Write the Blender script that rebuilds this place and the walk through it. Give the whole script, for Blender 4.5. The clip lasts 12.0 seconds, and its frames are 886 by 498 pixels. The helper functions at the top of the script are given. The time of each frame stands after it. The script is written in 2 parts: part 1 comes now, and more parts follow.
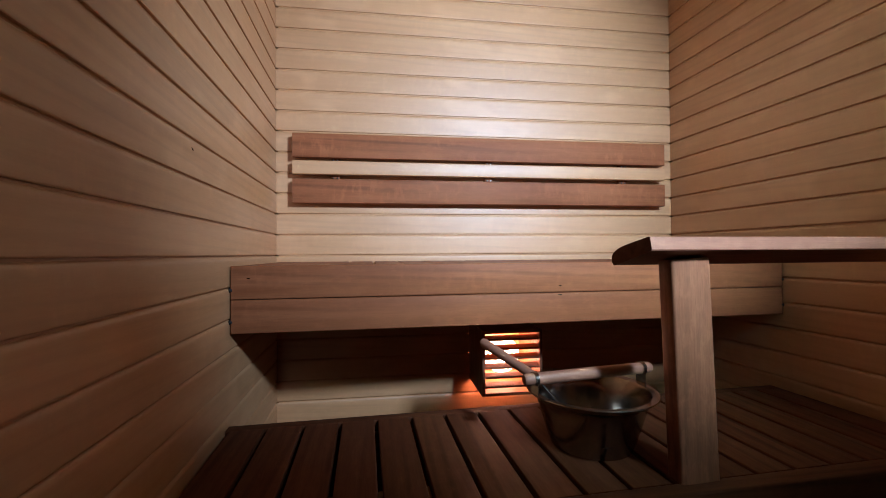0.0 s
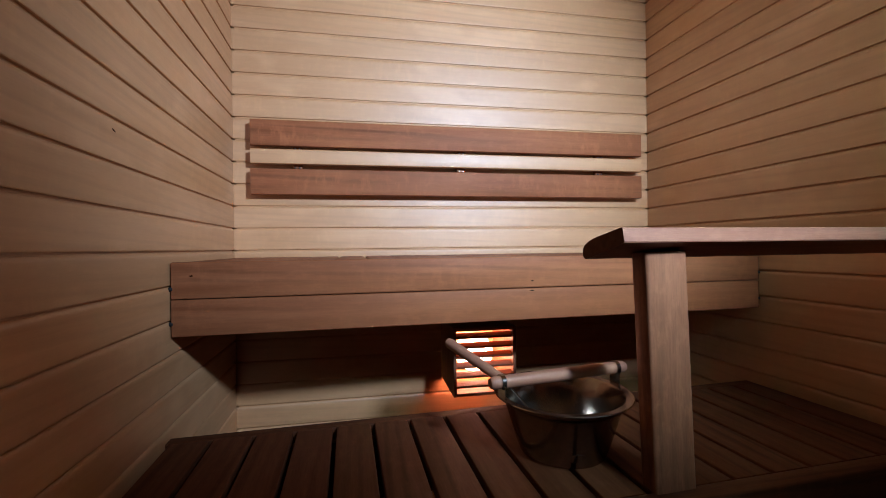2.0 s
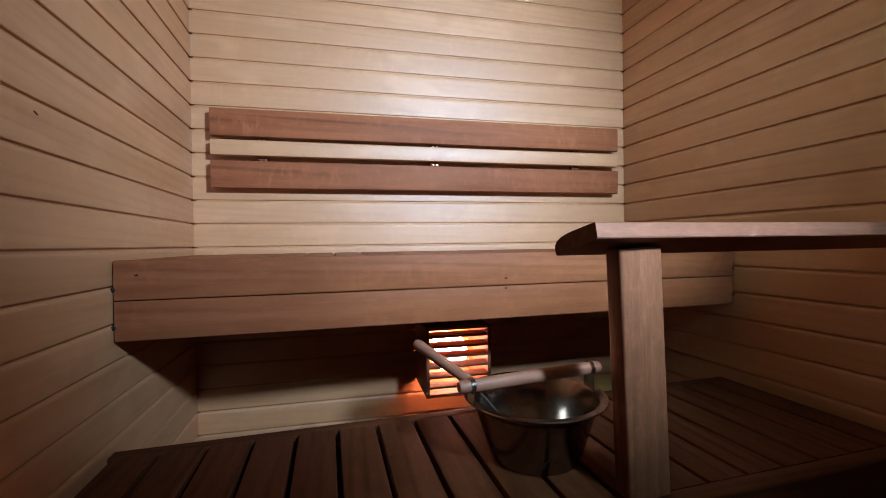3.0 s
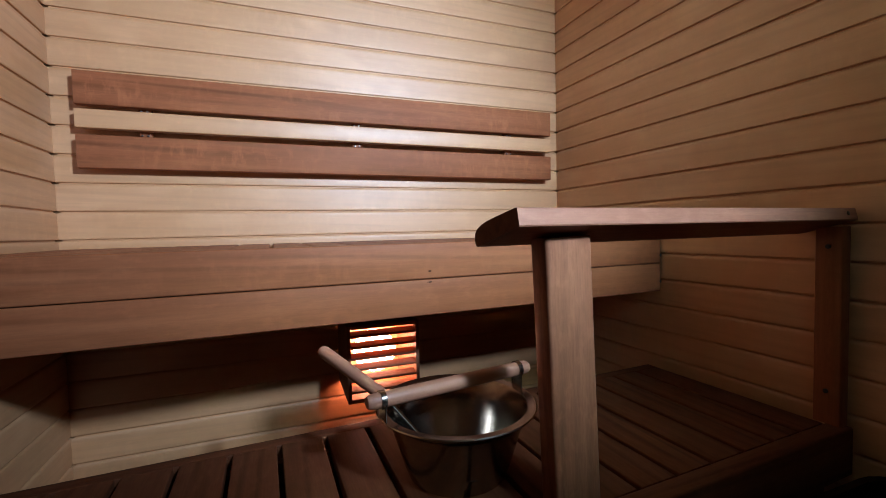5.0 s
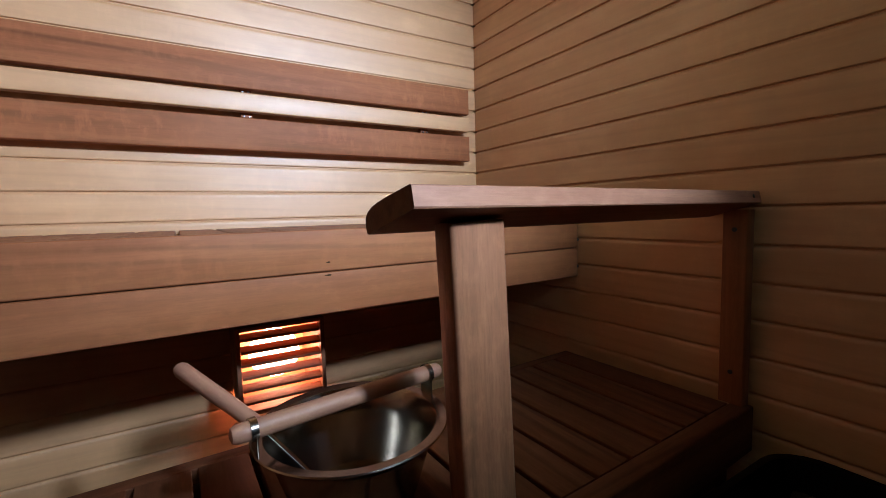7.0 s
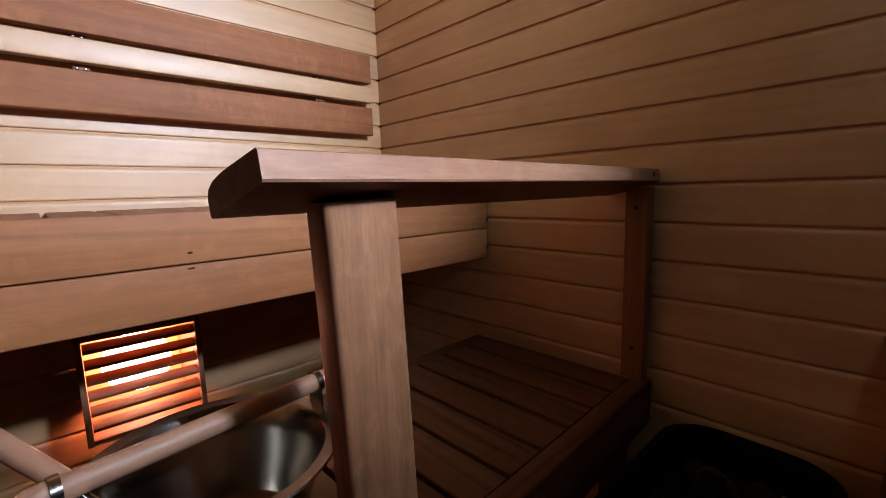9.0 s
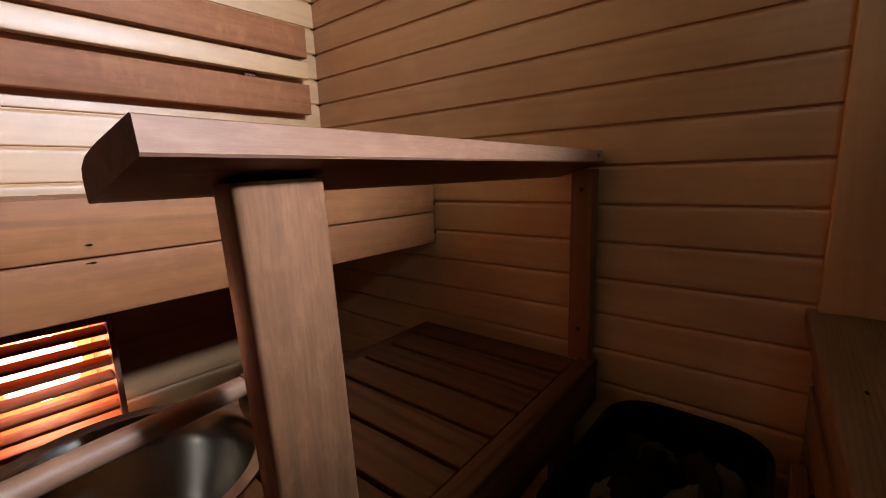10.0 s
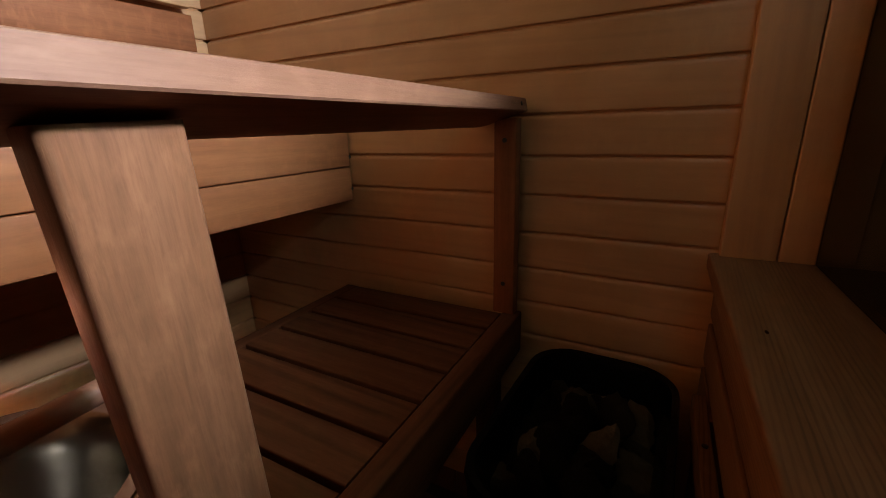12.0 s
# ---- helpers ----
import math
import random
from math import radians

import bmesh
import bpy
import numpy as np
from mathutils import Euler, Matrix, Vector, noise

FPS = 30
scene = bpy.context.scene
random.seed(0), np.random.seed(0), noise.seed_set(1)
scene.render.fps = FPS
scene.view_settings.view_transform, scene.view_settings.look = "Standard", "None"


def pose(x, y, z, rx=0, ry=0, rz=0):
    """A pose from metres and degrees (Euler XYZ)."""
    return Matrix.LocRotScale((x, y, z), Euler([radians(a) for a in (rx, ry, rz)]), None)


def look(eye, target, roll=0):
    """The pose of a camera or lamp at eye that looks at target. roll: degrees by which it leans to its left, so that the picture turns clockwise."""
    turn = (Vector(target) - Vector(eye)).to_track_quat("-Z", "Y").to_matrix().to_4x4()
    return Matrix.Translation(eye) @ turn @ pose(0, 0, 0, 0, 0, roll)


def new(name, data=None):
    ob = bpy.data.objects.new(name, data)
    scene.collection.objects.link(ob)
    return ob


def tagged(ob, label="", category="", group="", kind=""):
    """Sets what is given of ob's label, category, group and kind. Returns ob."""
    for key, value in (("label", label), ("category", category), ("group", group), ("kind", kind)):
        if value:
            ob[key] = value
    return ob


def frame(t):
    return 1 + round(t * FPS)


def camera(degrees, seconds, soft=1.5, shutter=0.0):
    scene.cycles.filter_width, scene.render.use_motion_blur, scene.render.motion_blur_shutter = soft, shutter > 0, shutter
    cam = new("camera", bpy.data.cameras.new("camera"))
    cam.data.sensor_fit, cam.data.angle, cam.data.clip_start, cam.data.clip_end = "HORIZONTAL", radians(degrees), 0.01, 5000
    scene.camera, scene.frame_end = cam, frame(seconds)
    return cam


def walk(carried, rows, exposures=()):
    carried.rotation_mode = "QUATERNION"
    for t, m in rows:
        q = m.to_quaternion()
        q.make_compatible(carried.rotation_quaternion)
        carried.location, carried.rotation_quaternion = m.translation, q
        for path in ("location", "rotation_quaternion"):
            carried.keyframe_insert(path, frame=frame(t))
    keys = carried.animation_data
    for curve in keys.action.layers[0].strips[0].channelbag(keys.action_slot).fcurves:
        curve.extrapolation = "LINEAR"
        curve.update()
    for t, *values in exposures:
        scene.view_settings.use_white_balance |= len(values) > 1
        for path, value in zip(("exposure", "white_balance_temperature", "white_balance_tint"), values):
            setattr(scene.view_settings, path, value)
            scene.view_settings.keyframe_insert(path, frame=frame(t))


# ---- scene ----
cam = camera(93.4, 12.0, soft=0.6)
PATH = [
    (0, (0.348, 0.335, 1.087), (0.627, 2.315, 1.107), -0.4),
    (0.5, (0.36, 0.348, 1.085), (0.65, 2.327, 1.099), -0.5),
    (1, (0.372, 0.364, 1.085), (0.691, 2.338, 1.091), -0.6),
    (1.5, (0.386, 0.381, 1.086), (0.727, 2.352, 1.085), -0.6),
    (2, (0.402, 0.398, 1.085), (0.762, 2.365, 1.078), -0.7),
    (2.5, (0.418, 0.42, 1.086), (0.813, 2.381, 1.069), -0.7),
    (3, (0.438, 0.439, 1.085), (0.885, 2.389, 1.058), -0.8),
    (5, (0.52, 0.529, 1.086), (1.224, 2.399, 0.999), -1.3),
    (5.5, (0.542, 0.549, 1.085), (1.31, 2.393, 0.98), -1.2),
    (6, (0.56, 0.571, 1.084), (1.404, 2.38, 0.959), -1.2),
    (6.5, (0.581, 0.591, 1.082), (1.502, 2.361, 0.941), -1.3),
    (7, (0.605, 0.614, 1.083), (1.618, 2.331, 0.917), -1.5),
    (9, (0.68, 0.674, 1.079), (2.009, 2.144, 0.809), -1.6),
    (9.5, (0.698, 0.684, 1.076), (2.106, 2.071, 0.772), -1.7),
    (10, (0.714, 0.693, 1.074), (2.197, 1.989, 0.726), -1.8),
    (10.5, (0.728, 0.701, 1.073), (2.266, 1.918, 0.681), -1.8),
    (11, (0.741, 0.704, 1.076), (2.319, 1.843, 0.617), -2.0),
    (11.5, (0.749, 0.715, 1.07), (2.371, 1.768, 0.559), -1.7),
    (12, (0.76, 0.718, 1.067), (2.406, 1.703, 0.502), -1.7),
]
SIZE = 1.15  # metres to one unit of the plan; all places and sizes below are in the plan's units
walk(cam, [(t, look(Vector(eye) * SIZE, Vector(target) * SIZE, roll)) for t, eye, target, roll in PATH],
     [(0, 0.05, 6400, 11), (3, 0.0, 6450, 12), (6, 0.0, 6500, 12), (9, 0.0, 6950, 16), (12, 0.0, 8300, 20)])

# ---- light ----
world = bpy.data.worlds.new("world")
scene.world = world
world.use_nodes = True
world.node_tree.nodes["Background"].inputs["Color"].default_value = (0.02, 0.02, 0.02, 1)
world.node_tree.nodes["Background"].inputs["Strength"].default_value = 0.1

# the lamp of the next room, shining in past the window and the doorway
spot = bpy.data.lights.new("room_lamp", "SPOT")
spot.energy = 345
spot.color = (0.60, 0.82, 1.19)
spot.spot_size, spot.spot_blend, spot.shadow_soft_size = radians(67), 1.0, 0.07
new("room_lamp", spot).matrix_world = look(Vector((1.22, -0.15, 1.85)) * SIZE, Vector((0.61, 1.9, 1.43)) * SIZE)

# ---- sizes ----
LEFT, RIGHT, BACK, FRONT = -0.035, 1.518, 1.905, 0.668
LEAN = 2.0  # the side walls stand this many degrees out of square with the back wall
FRONT_OUT = 0.550
FLOOR, CEIL = 0.10, 2.20
PITCH, JOINT = 0.0752, 1.1594
STEP_TOP, BENCH_TOP = 0.684, 1.0600


def left_x(y):
    """Where the face of the left wall stands at y."""
    return LEFT + (BACK - y) * math.tan(radians(LEAN))


def right_x(y):
    """Where the face of the right wall stands at y."""
    return RIGHT + (BACK - y) * math.tan(radians(LEAN))


# ---- materials ----
def shader(name):
    mat = bpy.data.materials.new(name)
    mat.use_nodes = True
    t = mat.node_tree
    return mat, t, t.nodes["Principled BSDF"]


def node(t, kind, **sets):
    n = t.nodes.new(kind)
    for k, v in sets.items():
        n.inputs[k].default_value = v
    return n


def mix_colour(t, fac, a, b, blend="MIX"):
    n = t.nodes.new("ShaderNodeMix")
    n.data_type, n.blend_type = "RGBA", blend
    for slot, v in ((n.inputs[0], fac), (n.inputs[6], a), (n.inputs[7], b)):
        if hasattr(v, "is_output"):
            t.links.new(v, slot)
        else:
            slot.default_value = v
    return n.outputs[2]


def ramp(t, value, lo, hi):
    n = t.nodes.new("ShaderNodeMapRange")
    n.inputs["From Min"].default_value, n.inputs["From Max"].default_value = lo, hi
    t.links.new(value, n.inputs["Value"])
    return n.outputs["Result"]


def wood(name, pale, deep, rough=0.45, grain=1.0, spread=0.5, patches=0.5, bump=0.12, gloss=0.4, rings=0.1, ring_size=1.6, figure=0.0, shimmer=0.0):
    """Planed wood, with its grain along the board's own x axis and a tone of its own for each board."""
    mat, t, out = shader(name)
    coord = node(t, "ShaderNodeTexCoord").outputs["Object"]
    info = node(t, "ShaderNodeObjectInfo").outputs["Random"]
    shift = t.nodes.new("ShaderNodeVectorMath")
    shift.operation = "MULTIPLY_ADD"
    t.links.new(info, shift.inputs[0])
    shift.inputs[1].default_value = (31.0, 17.0, 43.0)
    t.links.new(coord, shift.inputs[2])

    def stretched(sx, sy):
        m = node(t, "ShaderNodeMapping", Scale=(sx, sy, sy))
        t.links.new(shift.outputs[0], m.inputs["Vector"])
        return m.outputs["Vector"]

    def noise_of(vec, scale, detail, rough_):
        n = node(t, "ShaderNodeTexNoise", Scale=scale, Detail=detail, Roughness=rough_)
        t.links.new(vec, n.inputs["Vector"])
        return n.outputs["Fac"]

    fine = noise_of(stretched(5.0, 60), 5.0, 5.0, 0.65)
    bands = noise_of(stretched(0.7, 16), 2.2, 4.0, 0.55)
    blotch = noise_of(stretched(1.6, 7), 1.6, 3.0, 0.5)
    patch = noise_of(stretched(2.4, 5.0), 1.3, 2.0, 0.6)
    c = mix_colour(t, ramp(t, bands, 0.3, 0.72), pale, deep)
    mean = [(a + b) / 2 for a, b in zip(pale, deep)]
    c = mix_colour(t, ramp(t, info, 0.0, 1.0 / max(spread, 0.01)), c, [m * 0.62 for m in mean[:3]] + [1])
    f = ramp(t, patch, 0.54, 0.64)
    k = t.nodes.new("ShaderNodeMath")
    k.operation = "MULTIPLY"
    t.links.new(f, k.inputs[0])
    k.inputs[1].default_value = patches * 0.5
    c = mix_colour(t, k.outputs[0], c, [min(1, p * k_) for p, k_ in zip(pale[:3], (1.10, 1.14, 1.20))] + [1])
    g = t.nodes.new("ShaderNodeMath")
    g.operation = "MULTIPLY"
    t.links.new(ramp(t, fine, 0.42, 0.72), g.inputs[0])
    g.inputs[1].default_value = 0.38 * grain
    c = mix_colour(t, g.outputs[0], c, [d * 0.6 for d in deep[:3]] + [1])
    w = node(t, "ShaderNodeTexWave", Scale=9.0, Distortion=3.0, Detail=3.0)
    w.wave_type, w.bands_direction = "BANDS", "DIAGONAL"
    w.inputs["Detail Scale"].default_value = 1.4
    t.links.new(stretched(0.08 * ring_size, 1.6 * ring_size), w.inputs["Vector"])
    y = t.nodes.new("ShaderNodeMath")
    y.operation = "MULTIPLY"
    t.links.new(ramp(t, w.outputs["Fac"], 0.45, 1.0), y.inputs[0])
    clear = ramp(t, noise_of(stretched(0.25, 14), 1.5, 1.0, 0.5), 0.40, 0.62)
    z = t.nodes.new("ShaderNodeMath")
    z.operation = "MULTIPLY"
    t.links.new(clear, z.inputs[0])
    z.inputs[1].default_value = rings * 1.5
    t.links.new(z.outputs[0], y.inputs[1])
    c = mix_colour(t, y.outputs[0], c, [d * 0.45 for d in deep[:3]] + [1])
    h = t.nodes.new("ShaderNodeMath")
    h.operation = "MULTIPLY"
    t.links.new(ramp(t, blotch, 0.45, 0.75), h.inputs[0])
    h.inputs[1].default_value = 0.35
    c = mix_colour(t, h.outputs[0], c, [d * 0.85 for d in deep[:3]] + [1])
    if figure:  # pale flecks across the grain and thin dark streaks along it
        for vec, low, high, tone in ((stretched(22, 55), 0.52, 0.72, [min(1, p * 1.3) for p in pale[:3]]), (stretched(3.5, 75), 0.60, 0.72, [d * 0.5 for d in deep[:3]])):
            e = t.nodes.new("ShaderNodeMath")
            e.operation = "MULTIPLY"
            t.links.new(ramp(t, noise_of(vec, 1.0, 4.0, 0.6), low, high), e.inputs[0])
            e.inputs[1].default_value = figure
            c = mix_colour(t, e.outputs[0], c, tone + [1])
    if shimmer:  # curly figure that crosses the board
        e = t.nodes.new("ShaderNodeMath")
        e.operation = "MULTIPLY"
        t.links.new(ramp(t, noise_of(stretched(42, 16), 1.0, 3.0, 0.62), 0.50, 0.68), e.inputs[0])
        veil = t.nodes.new("ShaderNodeMath")
        veil.operation = "MULTIPLY"
        t.links.new(ramp(t, noise_of(stretched(2.6, 9), 1.0, 2.0, 0.5), 0.42, 0.62), veil.inputs[0])
        veil.inputs[1].default_value = shimmer
        t.links.new(veil.outputs[0], e.inputs[1])
        c = mix_colour(t, e.outputs[0], c, [min(1, p * 1.45) for p in pale[:3]] + [1])
    t.links.new(c, out.inputs["Base Color"])
    r = node(t, "ShaderNodeMapRange")
    r.inputs["To Min"].default_value, r.inputs["To Max"].default_value = rough - 0.08, rough + 0.1
    t.links.new(fine, r.inputs["Value"])
    t.links.new(r.outputs["Result"], out.inputs["Roughness"])
    out.inputs["Specular IOR Level"].default_value = gloss
    b = node(t, "ShaderNodeBump", Strength=bump, Distance=0.002)
    t.links.new(fine, b.inputs["Height"])
    t.links.new(b.outputs["Normal"], out.inputs["Normal"])
    return mat


def plain(name, colour, rough=0.5, metal=0.0, vary=0.25, scale=30.0, bump=0.0, emit=None, spec=0.5, unlit=0.0, specks=(0.3, 0.75)):
    mat, t, out = shader(name)
    coord = node(t, "ShaderNodeTexCoord").outputs["Object"]
    n = node(t, "ShaderNodeTexNoise", Scale=scale, Detail=5.0, Roughness=0.6)
    t.links.new(coord, n.inputs["Vector"])
    n2 = node(t, "ShaderNodeTexNoise", Scale=scale / 7, Detail=2.0)
    t.links.new(coord, n2.inputs["Vector"])
    c = mix_colour(t, ramp(t, n.outputs["Fac"], *specks), (*colour, 1), tuple(v * (1 - vary) for v in colour) + (1,))
    c = mix_colour(t, ramp(t, n2.outputs["Fac"], 0.4, 0.9), c, tuple(v * (1 - vary) for v in colour) + (1,))
    if unlit:  # shade as colour: most pieces near black, a few pale as if lit
        info = node(t, "ShaderNodeObjectInfo").outputs["Random"]
        c = mix_colour(t, ramp(t, info, unlit - 0.1, unlit + 0.1), tuple(v * 0.05 for v in colour) + (1,), c)
    t.links.new(c, out.inputs["Base Color"])
    r = node(t, "ShaderNodeMapRange")
    r.inputs["To Min"].default_value, r.inputs["To Max"].default_value = max(0.03, rough - 0.1), rough + 0.1
    t.links.new(n2.outputs["Fac"], r.inputs["Value"])
    t.links.new(r.outputs["Result"], out.inputs["Roughness"])
    out.inputs["Metallic"].default_value = metal
    out.inputs["Specular IOR Level"].default_value = spec
    if bump:
        b = node(t, "ShaderNodeBump", Strength=bump, Distance=0.004)
        t.links.new(n.outputs["Fac"], b.inputs["Height"])
        t.links.new(b.outputs["Normal"], out.inputs["Normal"])
    if emit:
        out.inputs["Emission Color"].default_value = (*emit[0], 1)
        out.inputs["Emission Strength"].default_value = emit[1]
    return mat


PANEL = wood("panel_wood", (0.610, 0.315, 0.140, 1), (0.545, 0.268, 0.106, 1), rough=0.46, grain=0.22, spread=0.34, patches=1.0, bump=0.03, gloss=0.75, rings=0.10, figure=0.10, shimmer=0.10)
BENCH = wood("bench_wood", (0.322, 0.114, 0.045, 1), (0.218, 0.065, 0.022, 1), rough=0.50, grain=0.6, spread=0.4, patches=0.25, bump=0.07, gloss=0.15, rings=0.22, figure=0.20, shimmer=0.16)
REST = wood("backrest_wood", (0.330, 0.112, 0.045, 1), (0.222, 0.066, 0.023, 1), rough=0.52, grain=0.6, spread=0.3, patches=0.2, bump=0.08, gloss=0.12, rings=0.55, ring_size=1.1, figure=0.25, shimmer=0.42)
# bench wood darkened: the shade on the flat platform is put into its colour
STEP_SHADED = wood("shaded_step_wood", (0.160, 0.054, 0.023, 1), (0.088, 0.027, 0.010, 1), rough=0.58, grain=0.7, spread=0.5, patches=0.15, bump=0.12, gloss=0.08, rings=0.34, ring_size=1.3, figure=0.2, shimmer=0.1)
RAIL = wood("rail_wood", (0.325, 0.130, 0.066, 1), (0.226, 0.082, 0.038, 1), rough=0.5, grain=1.3, spread=0.2, patches=0.15, bump=0.2, gloss=0.14, rings=0.36, figure=0.40, shimmer=0.08)
TOP_RAIL = wood("handrail_wood", (0.350, 0.152, 0.090, 1), (0.254, 0.103, 0.057, 1), rough=0.48, grain=1.0, spread=0.2, patches=0.15, bump=0.15, gloss=0.16, rings=0.26, figure=0.36, shimmer=0.12)
PINE = wood("pine_wood", (0.230, 0.115, 0.050, 1), (0.175, 0.080, 0.031, 1), rough=0.5, grain=0.6, spread=0.2, patches=0.1, bump=0.12, gloss=0.2, rings=0.42, ring_size=7.0, figure=0.2)
HANDLE = wood("handle_wood", (0.390, 0.182, 0.106, 1), (0.30, 0.130, 0.073, 1), rough=0.5, grain=0.4, spread=0.1, patches=0.1, bump=0.05)
STEEL = plain("brushed_steel", (0.37, 0.315, 0.255), 0.21, 1.0, 0.25, 60.0)
DARK = plain("black_rubber", (0.012, 0.011, 0.010), 0.6)
STOVE = plain("black_enamel", (0.004, 0.004, 0.004), 0.16, 0.0, 0.3, 40.0, spec=0.10)
# about two thirds of the stones carry their shade as a near-black base
STONE = plain("stove_stone", (0.330, 0.225, 0.115), 0.95, 0.0, 0.95, 130.0, 1.0, spec=0.04, unlit=0.66, specks=(0.46, 0.56))
TILE = plain("red_tile", (0.16, 0.07, 0.04), 0.4, 0.0, 0.3, 25.0)
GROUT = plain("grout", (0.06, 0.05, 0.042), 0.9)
# the dimness of the next room is put into this near-black colour
DIMMED_PLASTER = plain("plaster", (0.045, 0.043, 0.037), 0.85, 0.0, 0.15, 14.0, 0.2)
PALE_KNOT = plain("brown_knot", (0.11, 0.045, 0.017), 0.8, spec=0.1)
KNOT = plain("dark_knot", (0.026, 0.010, 0.004), 0.9, spec=0.0)
CHROME = plain("screw_steel", (0.3, 0.28, 0.26), 0.3, 1.0, 0.1)
BULB, _t, _o = shader("frosted_glass")  # brightest before the filament, redder towards its rim
_x = node(_t, "ShaderNodeSeparateXYZ")
_t.links.new(node(_t, "ShaderNodeTexCoord").outputs["Object"], _x.inputs[0])
_c = node(_t, "ShaderNodeCombineXYZ")
_t.links.new(_x.outputs[0], _c.inputs[0])
_t.links.new(_x.outputs[1], _c.inputs[1])
_l = _t.nodes.new("ShaderNodeVectorMath")
_l.operation = "LENGTH"
_t.links.new(_c.outputs[0], _l.inputs[0])
_f = ramp(_t, _l.outputs["Value"], 0.0, 0.066)
_t.links.new(mix_colour(_t, _f, (1.0, 0.60, 0.45, 1), (1.0, 0.38, 0.24, 1)), _o.inputs["Emission Color"])
_m = node(_t, "ShaderNodeMapRange")
_m.inputs["To Min"].default_value, _m.inputs["To Max"].default_value = 46.0, 34.0
_t.links.new(_f, _m.inputs["Value"])
_t.links.new(_m.outputs["Result"], _o.inputs["Emission Strength"])
_o.inputs["Base Color"].default_value, _o.inputs["Roughness"].default_value = (0.7, 0.6, 0.5, 1), 0.4
# greenish glass; the dark of the room behind is put into its deep tint
GLASS, _t, _o = shader("window_glass")
_o.inputs["Base Color"].default_value = (0.34, 0.40, 0.26, 1)
_o.inputs["Roughness"].default_value = 0.02
_o.inputs["Transmission Weight"].default_value = 1.0
_o.inputs["IOR"].default_value = 1.2


# ---- building helpers ----
def mesh_of(bm, name, mat, smooth=False):
    bmesh.ops.recalc_face_normals(bm, faces=bm.faces)
    me = bpy.data.meshes.new(name)
    bm.to_mesh(me)
    bm.free()
    me.transform(Matrix.Scale(SIZE, 4))
    me.materials.append(mat)
    if smooth:
        me.polygons.foreach_set("use_smooth", [True] * len(me.polygons))
        me.set_sharp_from_angle(angle=radians(35))
    return me


def sized(m):
    """A pose of the plan as a pose in metres."""
    m = m.copy()
    m.translation = m.translation * SIZE
    return m


def part(name, bm, mat, parent=None, label="", m=None, smooth=True):
    """Links a bmesh, or a finished mesh, as one object under its parent."""
    ob = new(name, bm if isinstance(bm, bpy.types.Mesh) else mesh_of(bm, name, mat, smooth))
    if parent is not None:
        ob.parent = parent
    if m is not None:
        ob.matrix_basis = sized(m)
    return tagged(ob, label)


def thing(name, at, label, category, group="", kind=""):
    ob = new(name)
    ob.empty_display_size = 0.05
    ob.matrix_basis = sized(at)
    return tagged(ob, label, category, group, kind)


def box(x0, x1, y0, y1, z0, z1, bevel=0.0, segs=2):
    bm = bmesh.new()
    bmesh.ops.create_cube(bm, size=1)
    for v in bm.verts:
        v.co = Vector(((x0 + x1) / 2 + v.co.x * (x1 - x0), (y0 + y1) / 2 + v.co.y * (y1 - y0), (z0 + z1) / 2 + v.co.z * (z1 - z0)))
    if bevel:
        bmesh.ops.bevel(bm, geom=bm.edges[:], offset=bevel, segments=segs, profile=0.5, affect="EDGES")
    return bm


def extrude(profile, length):
    """A closed profile in (y, z), drawn out along x and centred on it."""
    bm = bmesh.new()
    a = [bm.verts.new((-length / 2, y, z)) for y, z in profile]
    b = [bm.verts.new((length / 2, y, z)) for y, z in profile]
    n = len(profile)
    for i in range(n):
        bm.faces.new((a[i], a[(i + 1) % n], b[(i + 1) % n], b[i]))
    bm.faces.new(a[::-1])
    bm.faces.new(b)
    return bm


def lathe(profile, segs=48, close=False):
    """A profile in (radius, z) turned round z."""
    bm = bmesh.new()
    rings = []
    for r, z in profile:
        rings.append([bm.verts.new((r * math.cos(2 * math.pi * i / segs), r * math.sin(2 * math.pi * i / segs), z)) for i in range(segs)])
    pairs = list(zip(rings, rings[1:])) + ([(rings[-1], rings[0])] if close else [])
    for p, q in pairs:
        for i in range(segs):
            bm.faces.new((p[i], p[(i + 1) % segs], q[(i + 1) % segs], q[i]))
    if not close:
        bm.faces.new(rings[0][::-1])
        bm.faces.new(rings[-1])
    return bm


def rounded(w, h, r, n=3):
    """A rectangle in (y, z), centred, with rounded corners."""
    pts = []
    for cy, cz, a0 in ((w / 2 - r, h / 2 - r, 0), (-w / 2 + r, h / 2 - r, 90), (-w / 2 + r, -h / 2 + r, 180), (w / 2 - r, -h / 2 + r, 270)):
        for i in range(n + 1):
            a = radians(a0 + 90 * i / n)
            pts.append((cy + r * math.cos(a), cz + r * math.sin(a)))
    return pts


BOARDS = {}


def board(name, length, w, h, mat, parent, m, r=0.003, label=""):
    """A planed board with eased edges: its length along x, w along y, h along z, centred. Alike boards share one mesh."""
    key = (round(length, 4), w, h, r, mat.name)
    if key not in BOARDS:
        BOARDS[key] = mesh_of(extrude(rounded(w, h, r), length), name, mat, True)
    return part(name, BOARDS[key], mat, parent, label, m)


def between(p, q, spin=0):
    """The pose of a rod whose x axis runs from p to q, at the middle."""
    p, q = Vector(p), Vector(q)
    return Matrix.Translation((p + q) / 2) @ (q - p).to_track_quat("X", "Z").to_matrix().to_4x4() @ pose(0, 0, 0, spin, 0, 0)


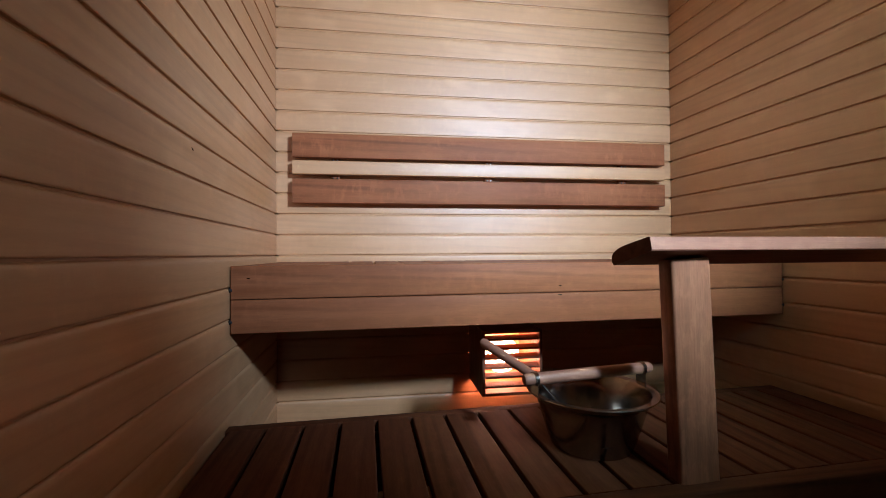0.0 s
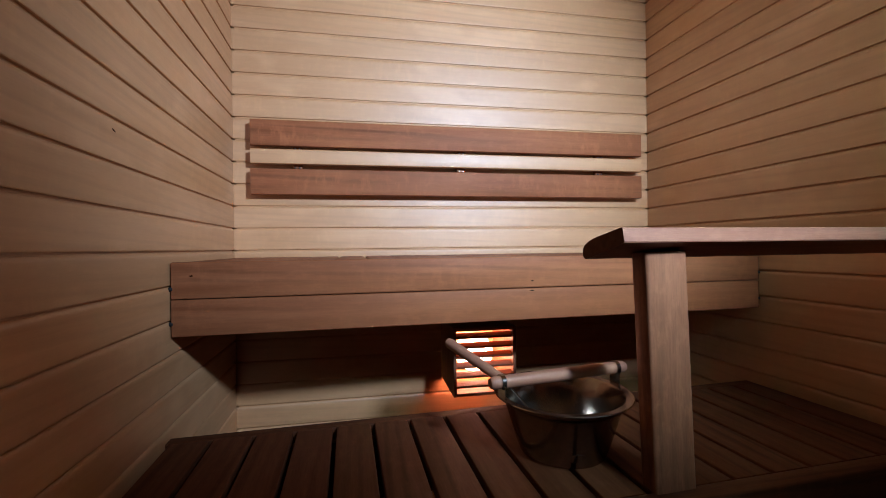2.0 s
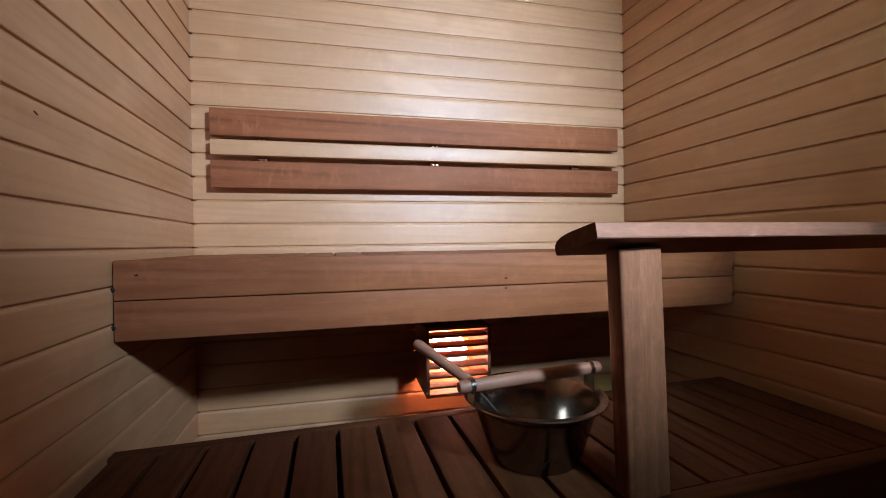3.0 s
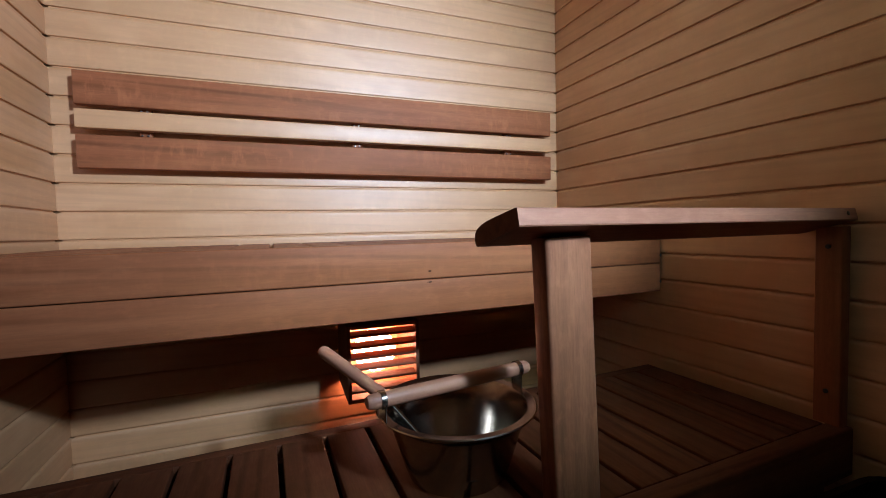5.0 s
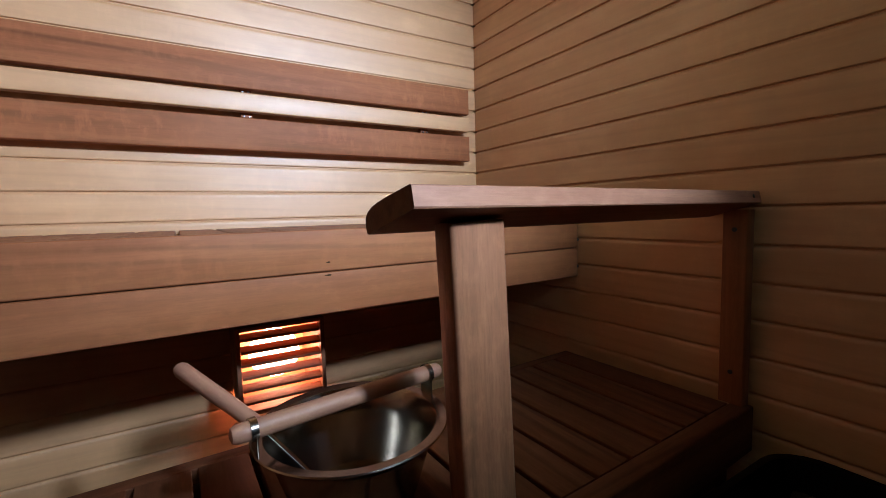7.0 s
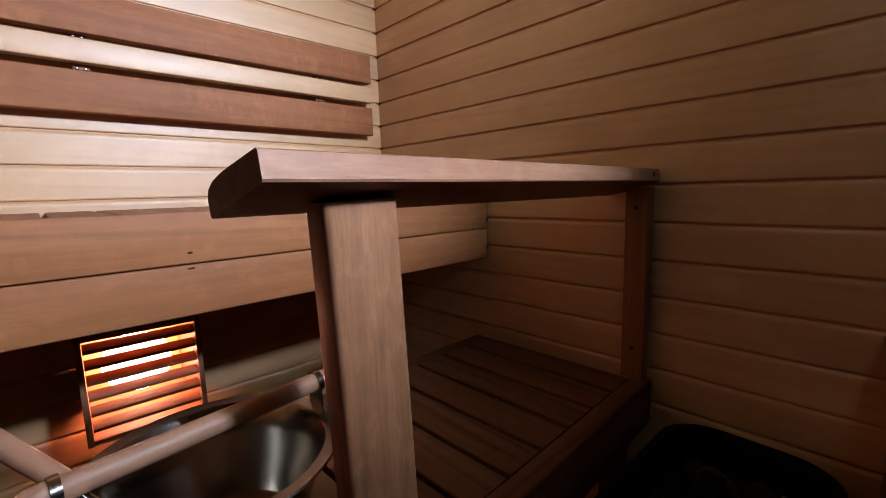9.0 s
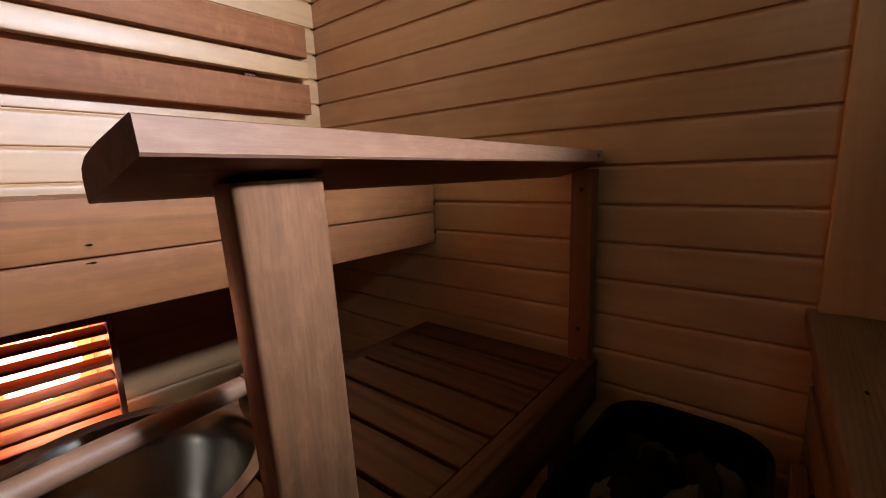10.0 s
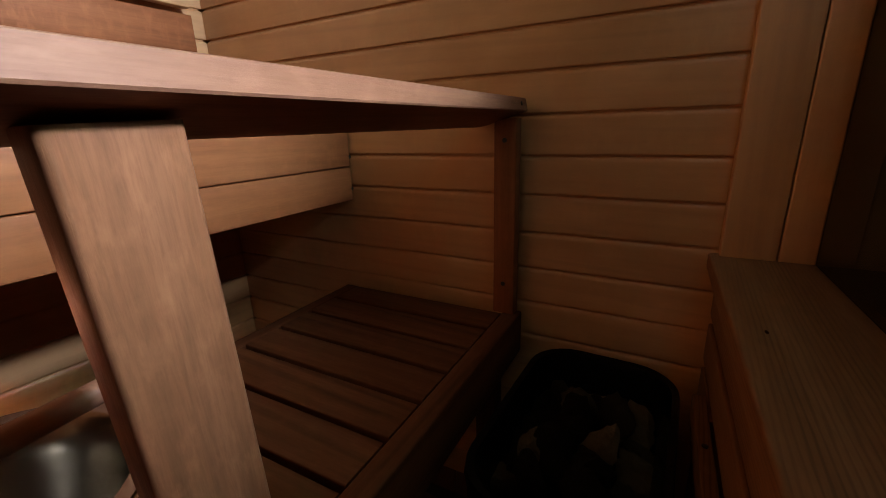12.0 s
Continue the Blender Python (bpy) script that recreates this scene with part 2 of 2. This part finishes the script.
# ---- the setting ----
def setting(name, bm, mat, label, category):
    return tagged(part(name, bm, mat, smooth=False), label, category, kind="structure")


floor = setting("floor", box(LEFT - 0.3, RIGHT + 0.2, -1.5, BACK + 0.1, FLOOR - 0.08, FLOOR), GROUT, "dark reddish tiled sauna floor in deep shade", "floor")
ceiling = setting("ceiling", box(LEFT - 0.3, RIGHT + 0.2, -1.5, BACK + 0.1, CEIL, CEIL + 0.06), PANEL, "pale wooden panelled sauna ceiling above the benches", "ceiling")
wall_back = setting("wall_back", box(LEFT - 0.1, RIGHT + 0.1, BACK + 0.012, BACK + 0.10, FLOOR, CEIL), PANEL, "pale aspen wall of horizontal tongue and groove panelling", "wall")
DEEP = (BACK - FRONT_OUT) / math.cos(radians(LEAN))
wall_left = setting("wall_left", box(-0.10, -0.012, -DEEP, 0.010, FLOOR, CEIL), PANEL, "pale aspen side wall of horizontal wooden panelling", "wall")
wall_right = setting("wall_right", box(0.012, 0.10, -DEEP, 0.006, FLOOR, CEIL), PANEL, "pale aspen side wall panelled beside the stove", "wall")
wall_left.matrix_basis = sized(pose(LEFT, BACK, 0, 0, 0, LEAN))
wall_right.matrix_basis = sized(pose(RIGHT, BACK, 0, 0, 0, LEAN))
setting("wall_next_room", box(LEFT - 0.30, LEFT - 0.2, -1.5, FRONT_OUT, FLOOR, CEIL), DIMMED_PLASTER, "plain plaster wall of the next room, its dimness put into the colour", "wall")
setting("wall_next_room", box(RIGHT + 0.062, RIGHT + 0.16, -1.5, FRONT_OUT, FLOOR, CEIL), DIMMED_PLASTER, "plain plaster wall of the next room, its dimness put into the colour", "wall")
setting("wall_next_room", box(LEFT - 0.3, RIGHT + 0.16, -1.6, -1.5, FLOOR, CEIL), DIMMED_PLASTER, "plain plaster wall of the next room, its dimness put into the colour", "wall")

# the front wall: a doorway, a post, and a window over a low panelled wall
DOOR_L, DOOR_R = -0.001, 0.88
EDGE = right_x(FRONT)
WIN_L, SILL = 0.88, 0.851
setting("wall_front", box(LEFT - 0.2, DOOR_L, FRONT_OUT, FRONT, FLOOR, CEIL), PANEL, "narrow pale wooden wall beside the sauna doorway", "wall")
setting("wall_front", box(DOOR_L, EDGE, FRONT_OUT, FRONT, 2.08, CEIL), PANEL, "pale wooden wall over the sauna doorway and window", "wall")
TURN = 3.2
CORNER = 0.663 - (1.514 - DOOR_R) * math.tan(radians(TURN))
low_wall = setting("wall_front", box(0, EDGE - DOOR_R, -0.11, -0.012, FLOOR, SILL - 0.03), PINE, "low pine panelled wall under the window", "wall")
low_wall.matrix_basis = sized(pose(DOOR_R, CORNER, 0, 0, 0, TURN))

# ---- bench along the back wall ----
W = RIGHT - LEFT
BENCH_Y, BENCH_TURN = 1.385, 1.76
BENCH_X = left_x(BENCH_Y) + 0.004
BL = right_x(1.432) - 0.004 - BENCH_X
bench = thing("sauna_bench", pose(BENCH_X, BENCH_Y, 0, 0, 0, BENCH_TURN), "reddish-brown wooden sauna bench with two-board front, fixed along the panelled wall", "bench")
for z in (BENCH_TOP - 0.0403, BENCH_TOP - 0.0403 - 0.0818):
    board("front_board", BL, 0.026, 0.0802, BENCH, bench, pose(BL / 2, 0.014, z), 0.003)
for i in range(19):
    x = 0.004 + 0.0845 * i + 0.0385
    if x > BL - 0.03:
        break
    run = BACK - 0.006 - BENCH_Y - 0.034 - (x + 0.04) * math.tan(radians(BENCH_TURN))
    board("slat", run, 0.077, 0.025, BENCH, bench, pose(x, 0.034 + run / 2, BENCH_TOP - 0.0135, 0, 0, 90), 0.003)
for x in (0.03, BL - 0.035):
    board("support_batten", 0.38, 0.03, 0.07, BENCH, bench, pose(x, 0.23, BENCH_TOP - 0.064, 0, 0, 90))
board("rear_batten", BL - 0.12, 0.04, 0.06, BENCH, bench, pose(BL / 2, 0.40, BENCH_TOP - 0.06))
for x in (-0.001, BL + 0.001):
    for z in (BENCH_TOP - 0.058, BENCH_TOP - 0.134):
        part("rubber_spacer", lathe([(0.004, -0.005), (0.006, -0.003), (0.006, 0.003), (0.004, 0.005)], 12), DARK, bench, "small black rubber spacer", pose(x, 0.006, z, 0, 90, 0))

for x, z, w in ((0.832, 0.997, 0.0042), (0.831, 0.9725, 0.0066), (0.040, 1.03, 0.004)):
    knot = lathe([(0.0008, -0.001), (0.5, -0.001), (1.0, 0.0003), (0.5, 0.0008), (0.001, 0.001)], 14)
    for v in knot.verts:
        v.co.x, v.co.y = v.co.x * w, v.co.y * 0.0014 * (1 + 0.3 * math.sin(3 * v.co.x))
    part("knot", knot, KNOT, bench, "small dark knot", pose(x, 0.0, z, 90, 0, 0))


# ---- backrest ----
rest = thing("backrest", pose(0.745, BACK, 1.27), "backrest of two brown boards and a pale one on the wall", "backrest")
for z0, z1, mat in ((1.2685, 1.3545, REST), (1.371, 1.420, PANEL), (1.4305, 1.517, REST)):
    board("backrest_board", 1.432, 0.025, round(z1 - z0, 3), mat, rest, pose(0, -0.0305, (z0 + z1) / 2 - 1.27), 0.003, "pale aspen board" if mat is PANEL else "")
for x in (-0.57, 0.0, 0.55):
    board("bracket", 0.235, 0.018, 0.03, BENCH, rest, pose(x, -0.0092, 0.122, 0, 90, 0))
    for z in (0.0915, 0.1565):
        for dx in (-0.007, 0.007):
            part("screw", lathe([(0.001, 0.0), (0.003, 0.001), (0.003, 0.003), (0.0015, 0.004)], 10), CHROME, rest, "small bright screw head", pose(x + dx, -0.0205, z, 90, 0, 0))

# ---- raised step with slats ----
DEPTH, SKEW = 0.456, 2.5
RUN = right_x(0.98) - left_x(0.95) - 0.010
STEP_X = left_x(1.15) + 0.010
step = thing("slatted_platform", pose(STEP_X, 0.929, FLOOR, 0, 0, SKEW), "raised dark red-brown wooden platform of slats below the bench, shade put into its colour", "platform")
TOP = STEP_TOP - FLOOR
board("front_rim", RUN, 0.036, 0.095, STEP_SHADED, step, pose(RUN / 2, 0.018, TOP - 0.0475), 0.004)
board("rear_rim", RUN - 0.026, 0.032, 0.050, STEP_SHADED, step, pose(RUN / 2 - 0.010, DEPTH - 0.016, TOP - 0.0265), 0.003)
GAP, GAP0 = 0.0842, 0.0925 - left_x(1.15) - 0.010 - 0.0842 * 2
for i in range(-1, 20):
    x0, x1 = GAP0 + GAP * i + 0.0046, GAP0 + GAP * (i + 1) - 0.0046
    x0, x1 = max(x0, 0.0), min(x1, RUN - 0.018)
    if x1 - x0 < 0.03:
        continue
    board("slat", DEPTH - 0.071, round(x1 - x0, 3), 0.024, STEP_SHADED, step, pose((x0 + x1) / 2, (DEPTH + 0.004) / 2, TOP - 0.0125, 0, 0, 90), 0.0025)
# unseen joists, added this deep to hide the lit wall behind the slat gaps
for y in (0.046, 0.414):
    board("joist", RUN - 0.04, 0.018, 0.14, STEP_SHADED, step, pose(RUN / 2 - 0.01, y, TOP - 0.096))
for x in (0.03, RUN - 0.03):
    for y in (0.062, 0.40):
        board("leg", TOP - 0.087, 0.045, 0.045, STEP_SHADED, step, pose(x, y, (TOP - 0.087) / 2, 0, 90, 0))

# ---- guard rail ----
guard = thing("guard_rail", pose(0.8790, 1.013, STEP_TOP), "tan wooden guard rail with one post standing on the platform rim", "railing")
top = extrude([(-0.0520, 0.0135), (-0.0520, -0.0070), (-0.0505, -0.0088), (0.0340, -0.0136), (0.0480, -0.0132), (0.0545, -0.0105), (0.0568, -0.0060), (0.0568, 0.0006), (0.0535, 0.0060), (0.0450, 0.0106), (0.0310, 0.0140), (0.0150, 0.0155), (0.0, 0.0158), (-0.0500, 0.0152)], right_x(1.013) - 0.794)
for v in top.verts:
    if v.co.x < 0:
        v.co.x += max(0.0, v.co.y - 0.030) ** 2 * 5.0 - 0.07 * (v.co.y + 0.052)
rail_pose = pose((right_x(1.013) + 0.762) / 2 - 0.8790, 0.016, 0.402, -13, 0, 2.3)
handrail = part("handrail", top, TOP_RAIL, guard, "", rail_pose)
handrail.data.materials.append(STEP_SHADED)  # end grain, with the shade of the unlit end put into its colour
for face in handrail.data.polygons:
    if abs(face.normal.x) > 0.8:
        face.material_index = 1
board("post", 0.390, 0.038, 0.075, RAIL, guard, pose(0.005, 0.000, 0.1955, 0, 87.8, 0), 0.005)
board("wall_post", 0.393, 0.045, 0.028, BENCH, guard, pose(right_x(1.03) - 0.0165 - 0.8790, 0.016, 0.1965, 0, 90, 0), 0.003, "brown batten on the wall")
for z in (0.066, 0.354):
    part("screw", lathe([(0.001, 0), (0.0045, 0.0005), (0.0045, 0.002), (0.002, 0.0025)], 12), DARK, guard, "sunken dark screw head", pose(right_x(1.03) - 0.0308 - 0.8790, 0.016, z, 0, -90, 0))
part("screw", lathe([(0.001, 0), (0.004, 0.0005), (0.004, 0.002), (0.002, 0.0025)], 12), DARK, guard, "sunken dark screw head", rail_pose @ pose(0.348, -0.0508, 0.0040, 90, 0, 0))

# ---- slatted lamp cover ----
LX0, LX1, LZ0, LZ1, LY = 0.667, 0.874, 0.611, 0.828, 1.685
lamp = thing("wall_lamp", pose(LX0, BACK, LZ0), "glowing orange wall lamp behind a slatted wooden cover", "lamp")
LW, LH, LD = LX1 - LX0, LZ1 - LZ0, BACK - 0.001 - LY
for x in (0.005, LW - 0.005):
    board("side_panel", LH, LD, 0.010, RAIL, lamp, pose(x, -LD / 2 - 0.001, LH / 2, 0, 90, 0), 0.0015)
board("bottom_panel", LW - 0.02, LD * 0.74, 0.010, BENCH, lamp, pose(LW / 2, -LD * 0.63, 0.005), 0.0015)
board("top_panel", LW - 0.02, LD, 0.010, BENCH, lamp, pose(LW / 2, -LD / 2 - 0.001, LH - 0.005), 0.0015)
for i in range(6):
    board("slat", LW - 0.022, 0.0275, 0.0078, RAIL, lamp, pose(LW / 2, -LD + 0.017, 0.0325 + 0.0313 * i, 18, 0, 0), 0.0015)
part("lamp_holder", lathe([(0.024, 0), (0.024, 0.012), (0.018, 0.018)], 28), DARK, lamp, "dark lamp holder", pose(LW / 2, -0.001, LH / 2, 90, 0, 0))
angles = [math.pi * (0.14 + 0.85 * k / 12) for k in range(13)]
globe = lathe([(0.066 * math.sin(a), 0.074 - 0.066 * math.cos(a)) for a in angles], 32)
part("globe", globe, BULB, lamp, "glowing frosted glass globe", pose(LW / 2, 0.0, LH / 2 - 0.004, 90, 0, 0))

# ---- water bucket and ladle ----
BX, BY = 0.778, 1.169
bucket = thing("sauna_bucket", pose(BX, BY, STEP_TOP), "brushed steel sauna bucket with a wooden bar handle, on the slats", "bucket")
part("pail", lathe([(0.078, 0.0), (0.082, 0.002), (0.089, 0.02), (0.106, 0.075), (0.116, 0.1095), (0.119, 0.1115), (0.132, 0.1125), (0.1335, 0.1145), (0.132, 0.1160), (0.118, 0.1145), (0.114, 0.1100), (0.104, 0.076), (0.087, 0.022), (0.081, 0.005), (0.02, 0.004)], 64), STEEL, bucket)
part("bead", lathe([(0.1122, 0.0965), (0.1138, 0.0975), (0.1140, 0.1000), (0.1130, 0.1010)], 64, True), STEEL, bucket, "pressed steel bead under the rim")
ang = math.degrees(math.atan2(0.046, 0.302))
turn = pose(0, 0, 0, 0, 0, ang)
bar = lathe([(0.003, -0.157), (0.009, -0.155), (0.0115, -0.150), (0.012, -0.14), (0.0125, 0.0), (0.012, 0.14), (0.0115, 0.150), (0.009, 0.155), (0.003, 0.157)], 24)
bmesh.ops.rotate(bar, verts=bar.verts, matrix=Matrix.Rotation(radians(90), 3, "Y"))
part("bar_handle", bar, HANDLE, bucket, "pale turned wooden bar", turn @ pose(0, 0, 0.147))
for sx in (-1, 1):
    lug = box(-0.0015, 0.0015, -0.014, 0.014, 0.112, 0.142, 0.001, 1)
    part("lug", lug, STEEL, bucket, "bent steel lug", turn @ pose(sx * 0.130, 0, 0))
    part("ring", lathe([(0.0125, -0.004), (0.0145, -0.004), (0.0145, 0.004), (0.0125, 0.004)], 28, True), STEEL, bucket, "steel ring round the bar", turn @ pose(sx * 0.131, 0, 0.147, 0, 90, 0))

ladle = thing("ladle", pose(0.642, 1.16, 0.83), "wooden-handled ladle leaning over the rim of the bucket", "ladle")
inv = pose(-0.642, -1.16, -0.83)
lh = lathe([(0.003, -0.085), (0.009, -0.083), (0.011, -0.076), (0.0105, 0.0), (0.0095, 0.07), (0.008, 0.082), (0.004, 0.085)], 20)
bmesh.ops.rotate(lh, verts=lh.verts, matrix=Matrix.Rotation(radians(90), 3, "Y"))
part("grip", lh, HANDLE, ladle, "pale wooden grip", inv @ between((0.573, 1.287, 0.880), (0.659, 1.153, 0.829)))
board("stem", 0.16, 0.008, 0.003, STEEL, ladle, inv @ between((0.656, 1.157, 0.831), (0.752, 1.105, 0.712)), 0.001)
part("bowl", lathe([(0.010, 0.0), (0.026, 0.004), (0.034, 0.014), (0.036, 0.026), (0.0345, 0.026), (0.032, 0.014), (0.024, 0.006), (0.006, 0.002)], 28), STEEL, ladle, "small steel ladle bowl", inv @ pose(0.770, 1.112, 0.690))

# ---- stove ----
SX0, SX1, SY0, SY1, SZ = 1.113, 1.514, 0.690, 0.940, 0.641
stove = thing("sauna_stove", pose((SX0 + SX1) / 2, (SY0 + SY1) / 2, FLOOR), "black electric sauna stove filled with rough stones, in the corner", "stove")


def ring_of(hx, hy, r, n=6):
    return rounded(2 * hx, 2 * hy, r, n)


def shell(levels):
    """A rounded rectangular vessel: rows of half width, half depth, corner radius and height."""
    bm = bmesh.new()
    rings = [[bm.verts.new((x, y, z)) for x, y in ring_of(hx, hy, r)] for hx, hy, r, z in levels]
    for p, q in zip(rings, rings[1:]):
        n = len(p)
        for i in range(n):
            bm.faces.new((p[i], p[(i + 1) % n], q[(i + 1) % n], q[i]))
    bm.faces.new(rings[0][::-1])
    bm.faces.new(rings[-1])
    return bm


hx, hy = (SX1 - SX0) / 2, (SY1 - SY0) / 2
part("casing", shell([(hx - 0.02, hy - 0.02, 0.06, 0.10), (hx - 0.006, hy - 0.006, 0.07, 0.14), (hx - 0.004, hy - 0.004, 0.07, (SZ - FLOOR) - 0.03), (hx, hy, 0.075, (SZ - FLOOR) - 0.012), (hx - 0.002, hy - 0.002, 0.075, (SZ - FLOOR)), (hx - 0.012, hy - 0.012, 0.068, (SZ - FLOOR) - 0.002), (hx - 0.022, hy - 0.022, 0.06, (SZ - FLOOR) - 0.03), (hx - 0.03, hy - 0.03, 0.055, (SZ - FLOOR) - 0.14)]), STOVE, stove)
for sx in (-1, 1):
    for sy in (-1, 1):
        part("leg", lathe([(0.015, 0.0), (0.018, 0.004), (0.014, 0.01), (0.012, 0.125)], 16), STOVE, stove, "", pose(sx * (hx - 0.07), sy * (hy - 0.06), 0))

rng = random.Random(5)


def stone_mesh(seed):
    bm = bmesh.new()
    bmesh.ops.create_icosphere(bm, subdivisions=3, radius=1.05)
    cuts = random.Random(seed)
    for _ in range(9):
        d = Vector((cuts.gauss(0, 1), cuts.gauss(0, 1), cuts.gauss(0, 1))).normalized()
        for v in bm.verts:
            over = v.co.dot(d) - 0.74
            if over > 0:
                v.co -= d * over * 0.92
    for v in bm.verts:
        p = v.co.copy()
        k = 0.95 + 0.25 * noise.noise(p * 0.9 + Vector((seed * 7.1, seed, 0))) + 0.22 * noise.noise(p * 3.6 + Vector((seed, 3, seed)))
        v.co = p * k
    return mesh_of(bm, "stone", STONE, False)


STONES = [stone_mesh(k + 1) for k in range(6)]
count = 0
for gx in range(8):
    for gy in range(5):
        x = SX0 + 0.055 + gx * 0.0435 + rng.uniform(-0.012, 0.012)
        y = SY0 + 0.050 + gy * 0.040 + rng.uniform(-0.010, 0.010)
        z = SZ - (0.022 if rng.random() < 0.55 and 0 < gx < 7 and 0 < gy < 4 else 0.085) + rng.uniform(-0.012, 0.010)
        s = rng.uniform(0.026, 0.040)
        ob = part("stone", STONES[count % 6], STONE, None, "", Matrix.Translation((x, y, z)) @ Euler((rng.uniform(0, 6), rng.uniform(0, 6), rng.uniform(0, 6))).to_matrix().to_4x4() @ Matrix.Diagonal((s * 1.25, s, s * 0.8, 1)))
        tagged(ob, "rough dark grey-brown stone heaped in the stove", "stone", "stones in the stove")
        count += 1

# ---- window ----
window = thing("window_1", pose(WIN_L, CORNER, SILL, 0, 0, TURN), "dark fixed window with a wide pine sill and pale jambs", "window", kind="structure")
WW = (right_x(0.66) - WIN_L) / math.cos(radians(TURN))
board("window_sill", WW, 0.155, 0.028, PINE, window, pose(WW / 2, -0.065, -0.014), 0.004, "grained pine sill")
board("jamb", 1.22, 0.075, 0.022, PANEL, window, pose(WW - 0.008, -0.0385, 0.6105, 0, 90, 0), 0.003)
board("window_frame", 1.22, 0.046, 0.020, PANEL, window, pose(WW - 0.009, -0.100, 0.6105, 0, 90, 0), 0.003)
board("window_frame", WW - 0.08, 0.034, 0.030, PANEL, window, pose(WW / 2, -0.101, 1.23), 0.003)
pane = part("pane", box(0.002, WW - 0.02, -0.126, -0.122, 0.001, 1.214), GLASS, window, "greenish glass pane, tinted deep for the dark room behind", smooth=False)
pane.visible_shadow = False

sill_knot = lathe([(0.0008, -0.001), (0.5, -0.001), (1.0, 0.0003), (0.5, 0.0008), (0.001, 0.001)], 14)
for v in sill_knot.verts:
    v.co.x, v.co.y = v.co.x * 0.0048, v.co.y * 0.0018
part("knot", sill_knot, KNOT, window, "small dark knot", pose(1.266 - WIN_L, -0.018, 0.0003))

for z in (-0.075, -0.16, -0.245, -0.33):
    board("moulding", WW - 0.01, 0.008, 0.070, PINE, low_wall, pose(WW / 2, -0.0075, SILL + z), 0.003)

# wooden strip on the low wall beside the stove
strip = thing("wooden_strip", pose(1.25, CORNER + (1.25 - DOOR_R) * math.tan(radians(TURN)) - 0.012, 0.64, 0, 0, TURN), "thin pale wooden strip screwed to the wall beside the stove", "batten")
board("strip", 0.36, 0.018, 0.040, PINE, strip, pose(0, 0.0215, 0), 0.002)
part("screw", lathe([(0.001, 0), (0.004, 0.0005), (0.004, 0.002), (0.002, 0.0025)], 12), DARK, strip, "dark screw head", pose(0.06, 0.022, 0.0202))
for dx in (-0.14, 0.14):
    board("spacer_block", 0.03, 0.012, 0.03, RAIL, strip, pose(dx, 0.0065, 0), 0.001)

# ---- wall planks, one by one ----


def plank_profile():
    """The face of a panel: a crisp lower edge, a rounded upper edge and a recessed tongue; the face between them stays flat."""
    h = PITCH / 2
    pts = [(0.012, -h + 0.0002), (0.0030, -h + 0.0002), (0.0009, -h + 0.0005), (0.0002, -h + 0.0014), (0.0, -h + 0.0030), (0.0, -h + 0.0060)]
    pts += [(0.0, h - 0.0165), (0.0, h - 0.0120), (0.0005, h - 0.0090), (0.0016, h - 0.0066), (0.0030, h - 0.0048), (0.0044, h - 0.0037), (0.0056, h - 0.0031), (0.0056, h + 0.0008), (0.012, h + 0.0008)]
    return pts


def plank_wall(wall, length, place):
    bm = extrude(plank_profile(), length)
    for v in bm.verts:  # the tongue stops short of the corners
        if v.co.y > 0.003 and v.co.z > 0:
            v.co.x -= math.copysign(0.006, v.co.x)
    me = mesh_of(bm, "plank", PANEL, True)
    k0 = math.floor((FLOOR + 0.14 - JOINT) / PITCH)
    z = JOINT + k0 * PITCH
    while z < CEIL:
        part("plank", me, PANEL, wall, "", place(z + PITCH / 2))
        z += PITCH


plank_wall(wall_back, W, lambda z: pose((LEFT + RIGHT) / 2, BACK, z))
SIDE = (BACK - FRONT) / math.cos(radians(LEAN))
plank_wall(wall_left, SIDE, lambda z: pose(0, -SIDE / 2, z, 0, 0, 90))
plank_wall(wall_right, SIDE + 0.012, lambda z: pose(0, -SIDE / 2 - 0.006, z, 0, 0, -90))

wall_knot = lathe([(0.0008, -0.001), (0.5, -0.001), (1.0, 0.0003), (0.5, 0.0008), (0.001, 0.001)], 14)
for v in wall_knot.verts:
    v.co.x, v.co.y = v.co.x * 0.0060, v.co.y * 0.0018
part("knot", wall_knot, PALE_KNOT, wall_left, "small brown knot", pose(0.0, 1.180 - BACK, 1.287, 90, 20, 90))

# a row of tiles along the foot of the walls, and the floor tiles by the stove
tile = mesh_of(box(-0.0485, 0.0485, -0.0485, 0.0485, 0, 0.008, 0.0015, 1), "tile", TILE)
for i in range(12):
    part("tile", tile, TILE, wall_right, "", pose(0.010, FRONT + 0.05 + 0.1 * i - BACK, FLOOR + 0.05, 0, -90, 0))
for i in range(6):
    for j in range(8):
        part("tile", tile, TILE, floor, "", pose(RIGHT - 0.06 - 0.1 * i, FRONT + 0.05 + 0.1 * j, FLOOR))
